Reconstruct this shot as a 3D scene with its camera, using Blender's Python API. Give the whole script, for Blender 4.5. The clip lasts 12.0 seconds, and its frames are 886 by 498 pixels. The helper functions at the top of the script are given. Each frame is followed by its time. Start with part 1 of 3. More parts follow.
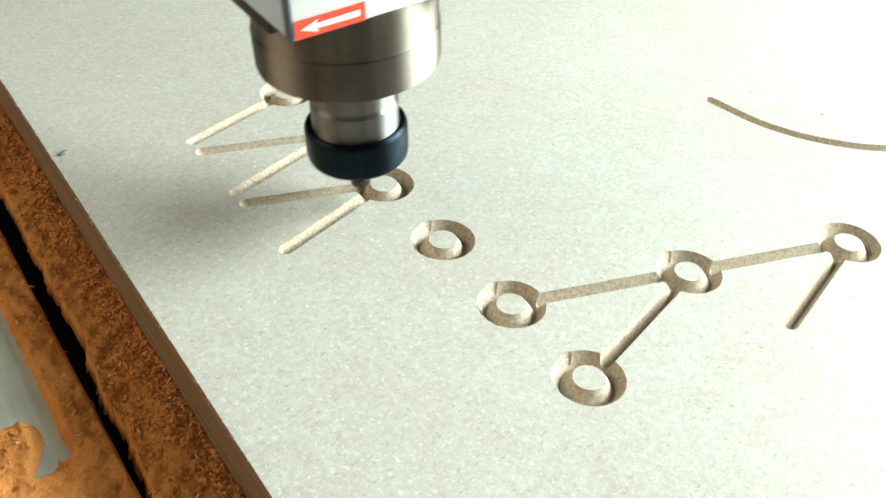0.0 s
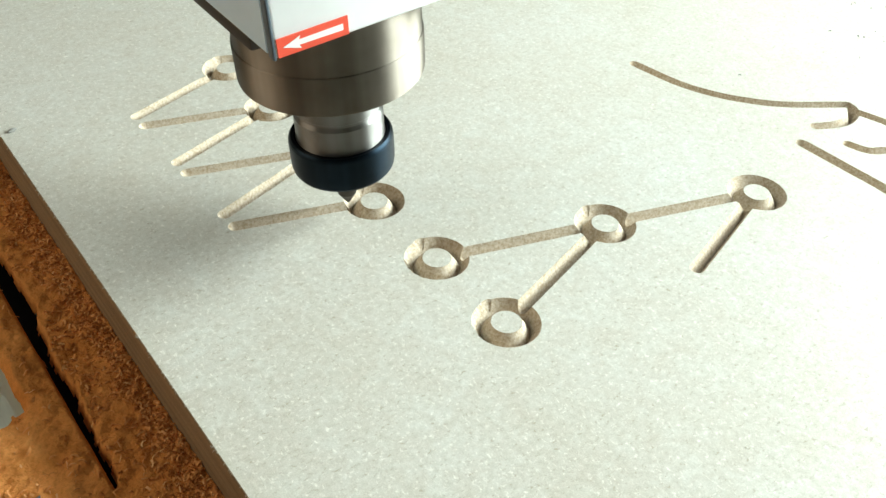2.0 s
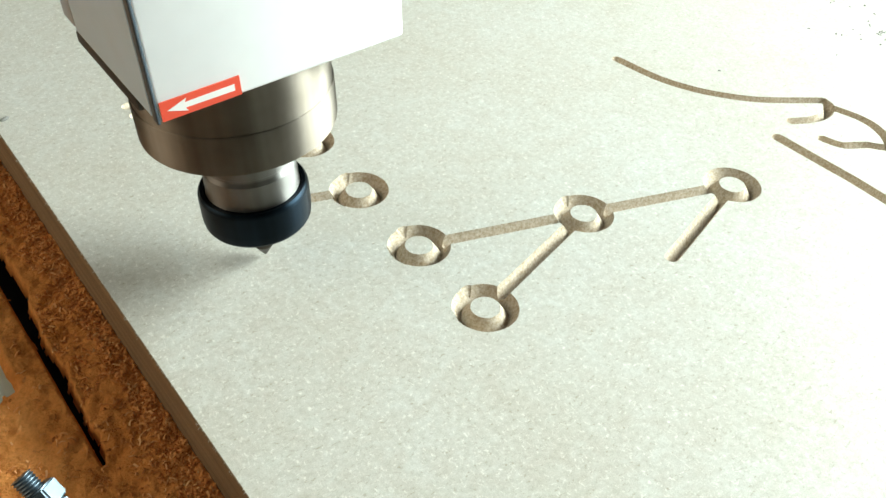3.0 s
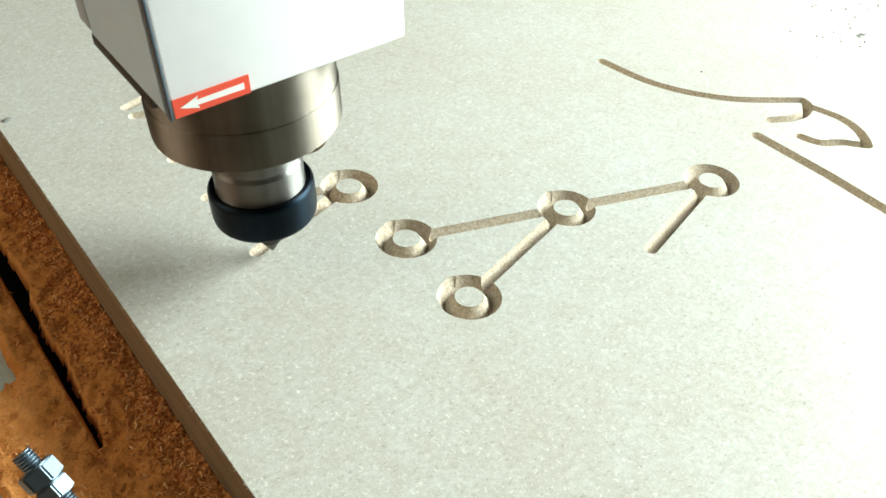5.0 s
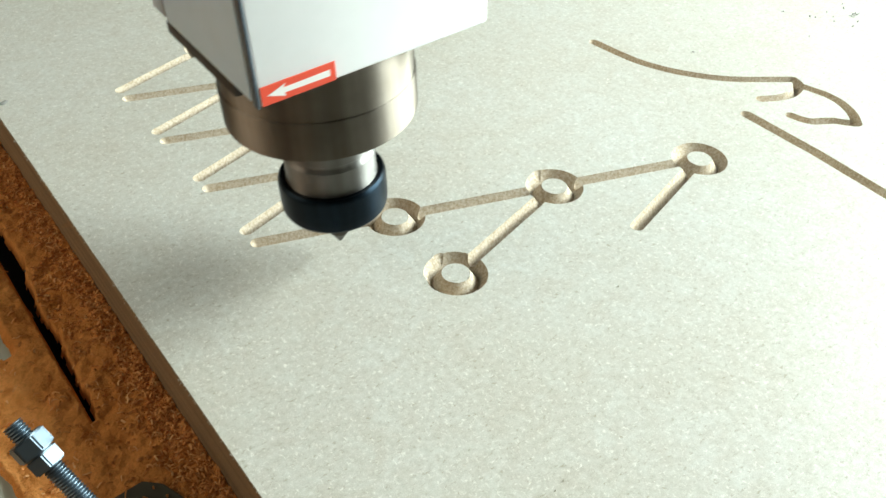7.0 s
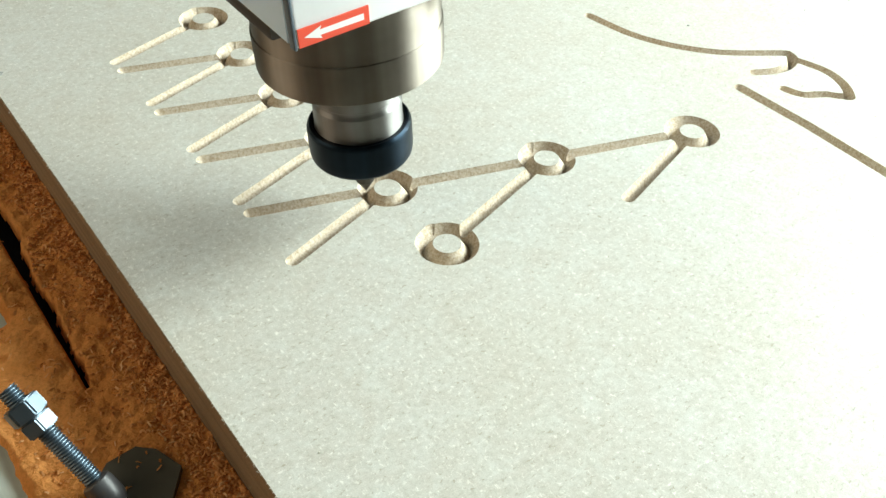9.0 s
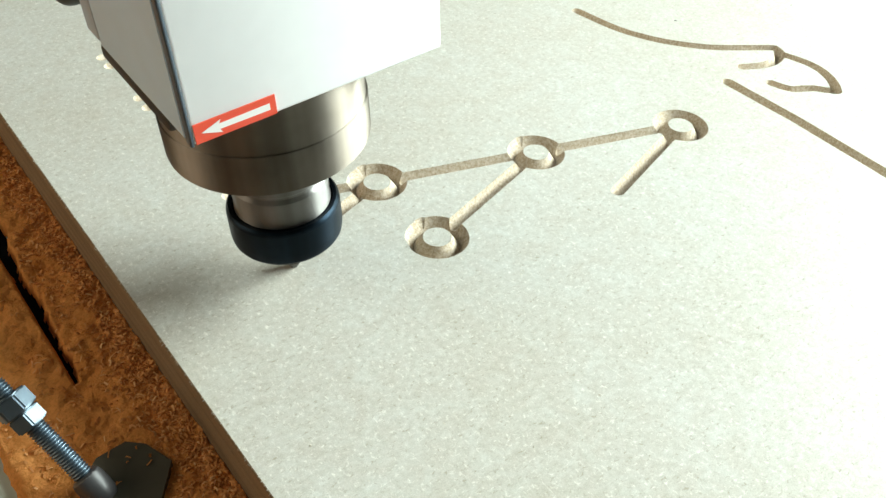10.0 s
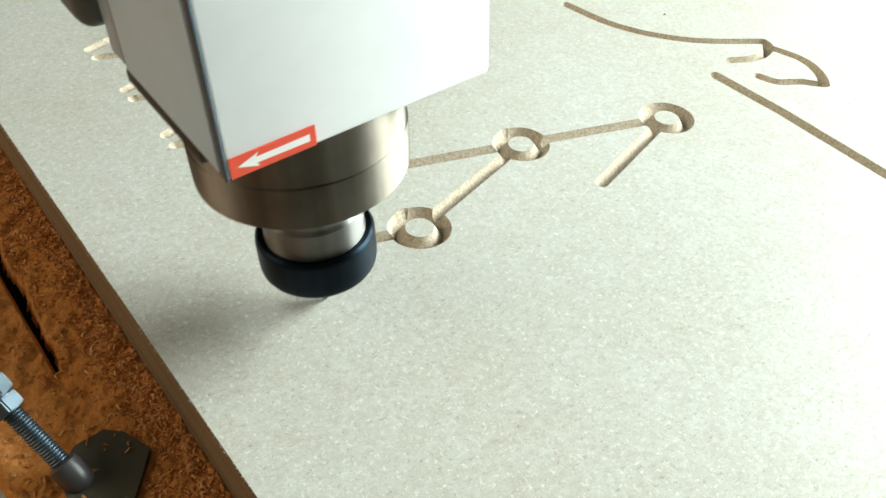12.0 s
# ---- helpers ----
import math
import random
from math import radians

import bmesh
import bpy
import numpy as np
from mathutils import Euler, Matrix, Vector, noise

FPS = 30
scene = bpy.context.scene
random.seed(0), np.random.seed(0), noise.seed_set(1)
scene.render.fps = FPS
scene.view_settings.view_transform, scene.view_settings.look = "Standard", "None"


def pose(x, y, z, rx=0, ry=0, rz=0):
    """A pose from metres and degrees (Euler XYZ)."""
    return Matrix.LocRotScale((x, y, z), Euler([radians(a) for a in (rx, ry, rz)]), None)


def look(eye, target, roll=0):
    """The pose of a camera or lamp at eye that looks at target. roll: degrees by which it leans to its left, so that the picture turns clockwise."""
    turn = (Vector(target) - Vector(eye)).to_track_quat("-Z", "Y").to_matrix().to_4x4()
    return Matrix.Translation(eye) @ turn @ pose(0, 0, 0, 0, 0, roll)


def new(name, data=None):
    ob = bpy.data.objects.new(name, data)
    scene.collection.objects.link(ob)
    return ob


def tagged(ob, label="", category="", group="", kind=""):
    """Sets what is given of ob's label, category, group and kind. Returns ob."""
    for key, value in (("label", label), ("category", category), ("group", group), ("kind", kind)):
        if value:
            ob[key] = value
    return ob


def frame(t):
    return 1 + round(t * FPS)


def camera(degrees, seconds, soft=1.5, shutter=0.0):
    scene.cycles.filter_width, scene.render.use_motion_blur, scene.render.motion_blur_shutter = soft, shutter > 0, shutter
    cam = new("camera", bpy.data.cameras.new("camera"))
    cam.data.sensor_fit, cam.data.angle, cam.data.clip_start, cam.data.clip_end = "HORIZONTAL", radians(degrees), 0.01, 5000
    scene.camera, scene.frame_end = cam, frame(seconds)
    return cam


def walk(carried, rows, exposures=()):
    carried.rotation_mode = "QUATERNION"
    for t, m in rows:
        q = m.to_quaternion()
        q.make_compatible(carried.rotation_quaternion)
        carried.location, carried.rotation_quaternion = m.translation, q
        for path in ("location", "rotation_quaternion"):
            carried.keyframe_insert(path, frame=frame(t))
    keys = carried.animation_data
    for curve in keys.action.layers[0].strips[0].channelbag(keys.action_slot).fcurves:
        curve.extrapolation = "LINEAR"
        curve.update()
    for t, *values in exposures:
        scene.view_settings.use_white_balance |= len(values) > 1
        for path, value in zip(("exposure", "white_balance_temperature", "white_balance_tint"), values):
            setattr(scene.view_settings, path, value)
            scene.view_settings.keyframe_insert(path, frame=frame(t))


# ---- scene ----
# ---------------------------------------------------------------- camera
cam = camera(50.56, 12.0, soft=1.45, shutter=0.4)
# t, x, y, z, yaw, pitch, roll
ROWS = [
    (0.0, -0.1977, -0.2118, 0.2647, -37.10, -39.49, 3.53),
    (0.5, -0.2000, -0.2262, 0.2685, -36.64, -39.65, 2.88),
    (1.0, -0.2036, -0.2340, 0.2725, -36.55, -39.81, 2.73),
    (1.5, -0.1983, -0.2387, 0.2725, -37.83, -40.03, 2.69),
    (2.0, -0.1939, -0.2469, 0.2736, -38.61, -40.53, 2.70),
    (2.5, -0.1939, -0.2539, 0.2756, -38.88, -40.56, 2.82),
    (3.0, -0.1968, -0.2590, 0.2779, -39.17, -40.67, 3.45),
    (3.2, -0.1975, -0.2611, 0.2785, -39.02, -40.80, 3.42),
    (5.0, -0.2007, -0.2776, 0.2814, -38.81, -39.98, 3.05),
    (5.5, -0.1943, -0.2799, 0.2815, -39.24, -39.93, 2.71),
    (6.0, -0.1939, -0.2821, 0.2834, -39.51, -39.82, 2.83),
    (6.5, -0.1947, -0.2856, 0.2811, -38.61, -40.43, 2.57),
    (7.0, -0.1968, -0.2899, 0.2808, -38.03, -40.64, 2.30),
    (7.2, -0.1970, -0.2908, 0.2807, -37.76, -41.26, 2.30),
    (9.0, -0.1959, -0.2969, 0.2795, -37.92, -41.85, 2.37),
    (9.5, -0.1962, -0.2991, 0.2786, -37.74, -42.01, 2.22),
    (10.0, -0.1981, -0.2976, 0.2767, -38.99, -41.76, 2.82),
    (10.5, -0.1986, -0.2994, 0.2768, -38.03, -41.63, 2.46),
    (11.0, -0.1942, -0.3036, 0.2749, -38.35, -41.56, 2.43),
    (11.5, -0.1944, -0.3042, 0.2742, -38.65, -41.61, 2.74),
    (12.0, -0.1919, -0.3058, 0.2737, -38.66, -41.75, 2.77),
]
walk(cam, [(t, pose(x, y, z, 90 + pitch, 0, yaw) @ pose(0, 0, 0, 0, 0, roll)) for t, x, y, z, yaw, pitch, roll in ROWS],
     exposures=[(t, e, 6120, 2) for t, e in ((0.0, 0.22), (1.0, 0.17), (1.5, 0.12), (2.0, 0.08), (3.0, 0.08), (5.5, 0.07), (6.0, 0.03), (6.5, -0.03), (7.0, -0.03), (9.0, 0.10), (10.0, 0.06), (10.5, 0.02), (11.0, 0.07), (12.0, -0.03))])

# ---------------------------------------------------------------- light
WIN_Y, WIN_Z, WIN_W, WIN_H = -0.43, 0.60, 1.24, 0.54     # window in the east wall
EAST, WEST, NORTH, SOUTH, FLOOR_Z, CEIL_Z = 1.25, -1.7, 3.2, -2.6, -0.88, 2.3
OPENING_Y0, OPENING_Y1, OPENING_TOP = 0.15, 1.55, 1.65            # opening added in the unseen west wall for the fill lamp

world = bpy.data.worlds.new("world")
scene.world = world
world.use_nodes = True
wn = world.node_tree
sky = wn.nodes.new("ShaderNodeTexSky")
sky.sky_type, sky.sun_disc, sky.sun_elevation, sky.sun_rotation = "NISHITA", False, radians(30), radians(107)
wn.links.new(sky.outputs[0], wn.nodes["Background"].inputs[0])
wn.nodes["Background"].inputs[1].default_value = 0.05


def opening_light(name, place, target, w, h, power, colour):
    d = bpy.data.lights.new(name, "AREA")
    d.shape, d.size, d.size_y, d.energy, d.color = "RECTANGLE", w, h, power, colour
    ob = new(name, d)
    ob.matrix_world = look(place, target)
    return ob


opening_light("window_daylight", (EAST - 0.02, WIN_Y, WIN_Z), (0, WIN_Y + 0.46, WIN_Z - 0.50), WIN_W, WIN_H, 75, (0.965, 1.0, 0.935))
# warm fill lamp added in the west to lift sawdust, side panel and shadows
opening_light("west_fill", (WEST + 0.02, (OPENING_Y0 + OPENING_Y1) / 2, 0.95), (0, 0, 0), OPENING_Y1 - OPENING_Y0, 1.35, 13.6, (1.0, 0.73, 0.46))


# ---------------------------------------------------------------- materials
class Mat:
    """A small helper round a principled material."""

    def __init__(self, name, colour=(0.5, 0.5, 0.5), rough=0.5, metal=0.0, spec=0.5):
        self.m = bpy.data.materials.new(name)
        self.m.use_nodes = True
        self.t = self.m.node_tree
        self.b = self.t.nodes["Principled BSDF"]
        self.b.inputs["Base Color"].default_value = (*colour, 1)
        self.b.inputs["Roughness"].default_value = rough
        self.b.inputs["Metallic"].default_value = metal
        self.b.inputs["Specular IOR Level"].default_value = spec
        self.co = self.n("ShaderNodeTexCoord").outputs["Object"]

    def n(self, kind):
        return self.t.nodes.new(kind)

    def link(self, a, b):
        self.t.links.new(a, b)

    def scaled(self, sx, sy, sz, rz=0.0):
        mp = self.n("ShaderNodeMapping")
        mp.inputs["Scale"].default_value = (sx, sy, sz)
        mp.inputs["Rotation"].default_value = (0, 0, rz)
        self.link(self.co, mp.inputs["Vector"])
        return mp.outputs[0]

    def noise(self, scale, detail=3.0, rough=0.55, co=None, distort=0.0):
        x = self.n("ShaderNodeTexNoise")
        x.inputs["Scale"].default_value, x.inputs["Detail"].default_value = scale, detail
        x.inputs["Roughness"].default_value, x.inputs["Distortion"].default_value = rough, distort
        self.link(co if co is not None else self.co, x.inputs["Vector"])
        return x.outputs["Fac"]

    def ramp(self, fac, *stops):
        r = self.n("ShaderNodeValToRGB")
        e = r.color_ramp.elements
        while len(e) < len(stops):
            e.new(0.5)
        for el, (p, c) in zip(e, stops):
            el.position = p
            el.color = (*c, 1) if len(c) == 3 else c
        self.link(fac, r.inputs[0])
        return r.outputs["Color"]

    def mix(self, fac, a, b, mode="MIX"):
        x = self.n("ShaderNodeMix")
        x.data_type, x.blend_type = "RGBA", mode
        for s, val in ((x.inputs[0], fac), (x.inputs[6], a), (x.inputs[7], b)):
            if isinstance(val, (int, float)):
                s.default_value = val
            elif isinstance(val, tuple):
                s.default_value = (*val, 1)
            else:
                self.link(val, s)
        return x.outputs[2]

    def colour(self, c):
        self.link(c, self.b.inputs["Base Color"])

    def rough(self, fac, lo, hi):
        x = self.n("ShaderNodeMapRange")
        x.inputs["To Min"].default_value, x.inputs["To Max"].default_value = lo, hi
        self.link(fac, x.inputs[0])
        self.link(x.outputs[0], self.b.inputs["Roughness"])

    def bump(self, fac, strength, dist):
        x = self.n("ShaderNodeBump")
        x.inputs["Strength"].default_value, x.inputs["Distance"].default_value = strength, dist
        self.link(fac, x.inputs["Height"])
        self.link(x.outputs[0], self.b.inputs["Normal"])

    def island(self):
        return self.n("ShaderNodeNewGeometry").outputs["Random Per Island"]


def make_mdf_face():
    m = Mat("mdf_face", rough=0.5, spec=0.5)
    cloud = m.noise(11, 3, 0.55)
    blot = m.noise(95, 4, 0.7, distort=0.6)
    mott = m.noise(330, 4, 0.7)
    fib1 = m.noise(640, 3, 0.65, m.scaled(1.0, 0.6, 1, 0.5), 0.5)
    fib2 = m.noise(620, 3, 0.65, m.scaled(0.6, 1.0, 1, -0.3), 0.5)
    fib3 = m.noise(700, 3, 0.65, m.scaled(0.55, 1.0, 1, 0.9), 0.5)
    grain = m.noise(1900, 2, 0.6)
    base = m.ramp(cloud, (0.32, (0.478, 0.468, 0.422)), (0.68, (0.508, 0.512, 0.480)))
    base = m.mix(1.0, base, m.ramp(blot, (0.3, (0.935, 0.905, 0.875)), (0.7, (1.045, 1.065, 1.075))), "MULTIPLY")
    base = m.mix(1.0, base, m.ramp(mott, (0.3, (0.86, 0.845, 0.81)), (0.7, (1.10, 1.10, 1.10))), "MULTIPLY")
    base = m.mix(m.ramp(fib1, (0.58, (0, 0, 0)), (0.71, (0.66, 0.66, 0.66))), base, (0.76, 0.75, 0.69))
    base = m.mix(m.ramp(fib3, (0.60, (0, 0, 0)), (0.72, (0.66, 0.66, 0.66))), base, (0.78, 0.77, 0.72))
    base = m.mix(m.ramp(fib2, (0.28, (0.76, 0.76, 0.76)), (0.42, (0, 0, 0))), base, (0.29, 0.26, 0.195))
    base = m.mix(1.0, base, m.ramp(grain, (0.3, (0.88, 0.88, 0.88)), (0.7, (1.1, 1.1, 1.1))), "MULTIPLY")
    m.colour(base)
    m.rough(mott, 0.36, 0.52)
    m.bump(fib1, 0.15, 0.0003)
    return m.m


def make_mdf_core():
    m = Mat("mdf_core", rough=0.85, spec=0.2)
    n1 = m.noise(700, 4, 0.75)
    n2 = m.noise(1800, 3, 0.7)
    c = m.ramp(n1, (0.25, (0.300, 0.215, 0.120)), (0.70, (0.68, 0.62, 0.52)))
    c = m.mix(1.0, c, m.ramp(n2, (0.25, (0.82, 0.80, 0.78)), (0.75, (1.12, 1.12, 1.12))), "MULTIPLY")
    m.colour(c)
    m.bump(n2, 0.5, 0.0004)
    return m.m


def make_mdf_side():
    m = Mat("mdf_side", rough=0.85, spec=0.2)
    n1 = m.noise(60, 4, 0.7, m.scaled(1, 0.07, 5))
    n2 = m.noise(1500, 3, 0.7)
    c = m.ramp(n1, (0.25, (0.165, 0.112, 0.062)), (0.75, (0.33, 0.232, 0.135)))
    c = m.mix(1.0, c, m.ramp(n2, (0.25, (0.75, 0.75, 0.75)), (0.75, (1.2, 1.2, 1.2))), "MULTIPLY")
    m.colour(c)
    m.bump(n2, 0.5, 0.0005)
    return m.m


def make_sawdust(islands):
    m = Mat("sawdust_chips" if islands else "sawdust", rough=0.95, spec=0.1)
    if islands:
        c = m.ramp(m.island(), (0.0, (0.52, 0.20, 0.055)), (0.8, (0.82, 0.39, 0.14)), (1.0, (0.86, 0.52, 0.25)))
        m.colour(c)
    else:
        n1 = m.noise(45, 4, 0.6)
        n2 = m.noise(600, 4, 0.75)
        c = m.ramp(n1, (0.3, (0.63, 0.250, 0.062)), (0.7, (0.83, 0.37, 0.112)))
        c = m.mix(1.0, c, m.ramp(n2, (0.22, (0.74, 0.70, 0.64)), (0.55, (1.08, 1.08, 1.08))), "MULTIPLY")
        m.colour(c)
        m.bump(n2, 1.0, 0.0012)
    return m.m


def make_bed():
    m = Mat("bed_metal", rough=0.45, metal=0.0)
    n1 = m.noise(35, 4, 0.6)
    n2 = m.noise(220, 3, 0.6, m.scaled(1, 0.05, 1))
    c = m.ramp(n1, (0.3, (0.52, 0.57, 0.51)), (0.7, (0.66, 0.71, 0.64)))
    c = m.mix(0.5, c, m.ramp(n2, (0.3, (0.6, 0.6, 0.6)), (0.7, (1.1, 1.1, 1.1))), "MULTIPLY")
    m.colour(c)
    m.rough(n2, 0.35, 0.6)
    return m.m


def make_steel(name, colour, lo, hi, fine, turned=0.0):
    m = Mat(name, metal=1.0)
    n1 = m.noise(fine, 3, 0.6, m.scaled(1, 1, 12))
    n2 = m.noise(40, 3, 0.6)
    c = m.mix(1.0, colour, m.ramp(n2, (0.3, (0.8, 0.78, 0.74)), (0.7, (1.05, 1.05, 1.05))), "MULTIPLY")
    m.colour(c)
    m.rough(n1, lo, hi)
    if turned:                                  # streaks along the axis, vertical reflections put into the colour
        reflected_streaks = m.noise(55, 3, 0.6, m.scaled(1, 1, 0.06))
        c = m.mix(1.0, c, m.ramp(reflected_streaks, (0.34, (0.72, 0.68, 0.62)), (0.66, (1.2, 1.2, 1.2))), "MULTIPLY")
        m.colour(c)
        # lathe marks run round the axis
        tangent = m.n("ShaderNodeTangent")
        tangent.direction_type, tangent.axis = "RADIAL", "Z"
        m.link(tangent.outputs[0], m.b.inputs["Tangent"])
        m.b.inputs["Anisotropic"].default_value = turned
        m.b.inputs["Anisotropic Rotation"].default_value = 0.25
    return m.m


def make_paint(name, colour, rough, spec=0.5):
    m = Mat(name, colour, rough, 0.0, spec)
    n1 = m.noise(30, 3, 0.6)
    n2 = m.noise(900, 2, 0.6)
    m.colour(m.mix(1.0, colour, m.ramp(n1, (0.3, (0.94, 0.94, 0.94)), (0.7, (1.02, 1.02, 1.02))), "MULTIPLY"))
    m.rough(n1, rough - 0.06, rough + 0.08)
    m.bump(n2, 0.06, 0.0002)
    return m.m


def make_plaster(name, colour):
    m = Mat(name, rough=0.9, spec=0.2)
    n1 = m.noise(2.5, 4, 0.6)
    n2 = m.noise(60, 3, 0.6)
    c = m.mix(1.0, colour, m.ramp(n1, (0.3, (0.82, 0.82, 0.8)), (0.7, (1.05, 1.05, 1.05))), "MULTIPLY")
    m.colour(c)
    m.bump(n2, 0.3, 0.002)
    return m.m


MDF, CORE, SIDE = make_mdf_face(), make_mdf_core(), make_mdf_side()
DUST, CHIP, BED = make_sawdust(False), make_sawdust(True), make_bed()
STEEL = make_steel("turned_steel", (0.25, 0.230, 0.204), 0.52, 0.56, 8, 0.95)
BRIGHT = make_steel("ground_steel", (0.24, 0.243, 0.245), 0.40, 0.45, 10, 0.92)
ZINC = make_steel("zinc_plated_steel", (0.15, 0.195, 0.24), 0.42, 0.55, 300)
CARBIDE = make_steel("carbide", (0.09, 0.082, 0.072), 0.3, 0.5, 200)
WHITE = make_paint("white_powder_coat", (0.87, 0.89, 0.91), 0.38)
# extra blue in this coat offsets the warm tint of the west fill lamp
PALE = make_paint("pale_coat_cooled", (0.60, 0.77, 0.93), 0.34)
MIST = make_paint("blue_grey_coat", (0.44, 0.52, 0.60), 0.36)
SLATE = make_paint("slate_paint", (0.06, 0.085, 0.11), 0.4)
GREY = make_paint("grey_powder_coat", (0.10, 0.125, 0.12), 0.45)
DARK = make_paint("dark_anodised", (0.05, 0.05, 0.052), 0.4)
FLANGE = make_paint("brown_grey_iron", (0.055, 0.05, 0.043), 0.6, 0.3)
BLACK = make_steel("black_oxide", (0.013, 0.022, 0.034), 0.38, 0.44, 60, 0.75)
IRON = make_paint("dull_iron", (0.085, 0.080, 0.058), 0.7)
RED = make_paint("red_vinyl", (0.72, 0.075, 0.035), 0.35)
VINYL = make_paint("white_vinyl", (0.82, 0.82, 0.80), 0.35)
WALL = make_plaster("wall_plaster", (0.22, 0.21, 0.19))
CEILING = make_plaster("ceiling_plaster", (0.32, 0.31, 0.29))
CONCRETE = make_plaster("concrete_floor", (0.22, 0.21, 0.195))
FRAME = make_paint("window_paint", (0.45, 0.46, 0.46), 0.5)
SLOT_BLACK = make_paint("slot_near_black", (0.012, 0.011, 0.010), 0.8)
FUZZ = Mat("pale_fibre", (0.60, 0.56, 0.47), 0.9).m
CRUMB = Mat("dark_crumb", (0.22, 0.22, 0.205), 0.9).m
GLASS = Mat("window_glass", (1, 1, 1), 0.02)
GLASS.b.inputs["Transmission Weight"].default_value = 1.0
GLASS = GLASS.m


# ---------------------------------------------------------------- mesh helpers
def mesh_of(name, bm, *mats, smooth=True, sharp=32):
    me = bpy.data.meshes.new(name)
    bmesh.ops.recalc_face_normals(bm, faces=bm.faces[:])
    bm.to_mesh(me)
    bm.free()
    for m in mats:
        me.materials.append(m)
    if smooth:
        me.shade_smooth()
        me.set_sharp_from_angle(angle=radians(sharp))
    return me


def part(name, bm, material, parent=None, label="", smooth=True, sharp=32):
    mats = material if isinstance(material, tuple) else (material,)
    ob = new(name, mesh_of(name, bm, *mats, smooth=smooth, sharp=sharp))
    if parent is not None:
        ob.parent = parent
    return tagged(ob, label)


def box(x0, x1, y0, y1, z0, z1, bevel=0.0, seg=2):
    bm = bmesh.new()
    bmesh.ops.create_cube(bm, size=1.0)
    for v in bm.verts:
        v.co = Vector(((x0 + x1) / 2 + v.co.x * (x1 - x0), (y0 + y1) / 2 + v.co.y * (y1 - y0), (z0 + z1) / 2 + v.co.z * (z1 - z0)))
    if bevel:
        bmesh.ops.bevel(bm, geom=bm.edges[:], offset=bevel, segments=seg, profile=0.5, affect="EDGES")
    return bm


def lathe(profile, seg=72):
    """A turned body about z, from (radius, height) pairs."""
    bm = bmesh.new()
    rings = []
    for r, z in profile:
        if r < 1e-6:
            rings.append([bm.verts.new((0, 0, z))])
        else:
            rings.append([bm.verts.new((r * math.cos(2 * math.pi * i / seg), r * math.sin(2 * math.pi * i / seg), z)) for i in range(seg)])
    for a, b in zip(rings, rings[1:]):
        for i in range(seg):
            j = (i + 1) % seg
            if len(a) == 1 and len(b) > 1:
                bm.faces.new((a[0], b[i], b[j]))
            elif len(b) == 1 and len(a) > 1:
                bm.faces.new((a[i], a[j], b[0]))
            elif len(a) > 1:
                bm.faces.new((a[i], a[j], b[j], b[i]))
    for ring, flip in ((rings[0], True), (rings[-1], False)):
        if len(ring) > 2:
            bm.faces.new(ring[::-1] if flip else ring)
    return bm


def prism(points, z0, z1):
    bm = bmesh.new()
    lo = [bm.verts.new((x, y, z0)) for x, y in points]
    hi = [bm.verts.new((x, y, z1)) for x, y in points]
    bm.faces.new(lo[::-1])
    bm.faces.new(hi)
    for i in range(len(points)):
        j = (i + 1) % len(points)
        bm.faces.new((lo[i], lo[j], hi[j], hi[i]))
    return bm


# ---------------------------------------------------------------- the room
def wall_with_opening(name, along, at, thick, lo, hi, z0, z1, o0, o1, oz0, oz1, label):
    """A wall along 'x' or 'y' with one opening through it, in one mesh."""
    bm = bmesh.new()
    for a0, a1, b0, b1 in ((lo, o0, z0, z1), (o1, hi, z0, z1), (o0, o1, oz1, z1), (o0, o1, z0, oz0)):
        if b1 - b0 < 1e-4:
            continue
        s = box(at, at + thick, a0, a1, b0, b1) if along == "y" else box(a0, a1, at, at + thick, b0, b1)
        me = bpy.data.meshes.new("tmp")
        s.to_mesh(me)
        s.free()
        bm.from_mesh(me)
        bpy.data.meshes.remove(me)
    return tagged(part(name, bm, WALL, smooth=False), label, "wall", kind="structure")


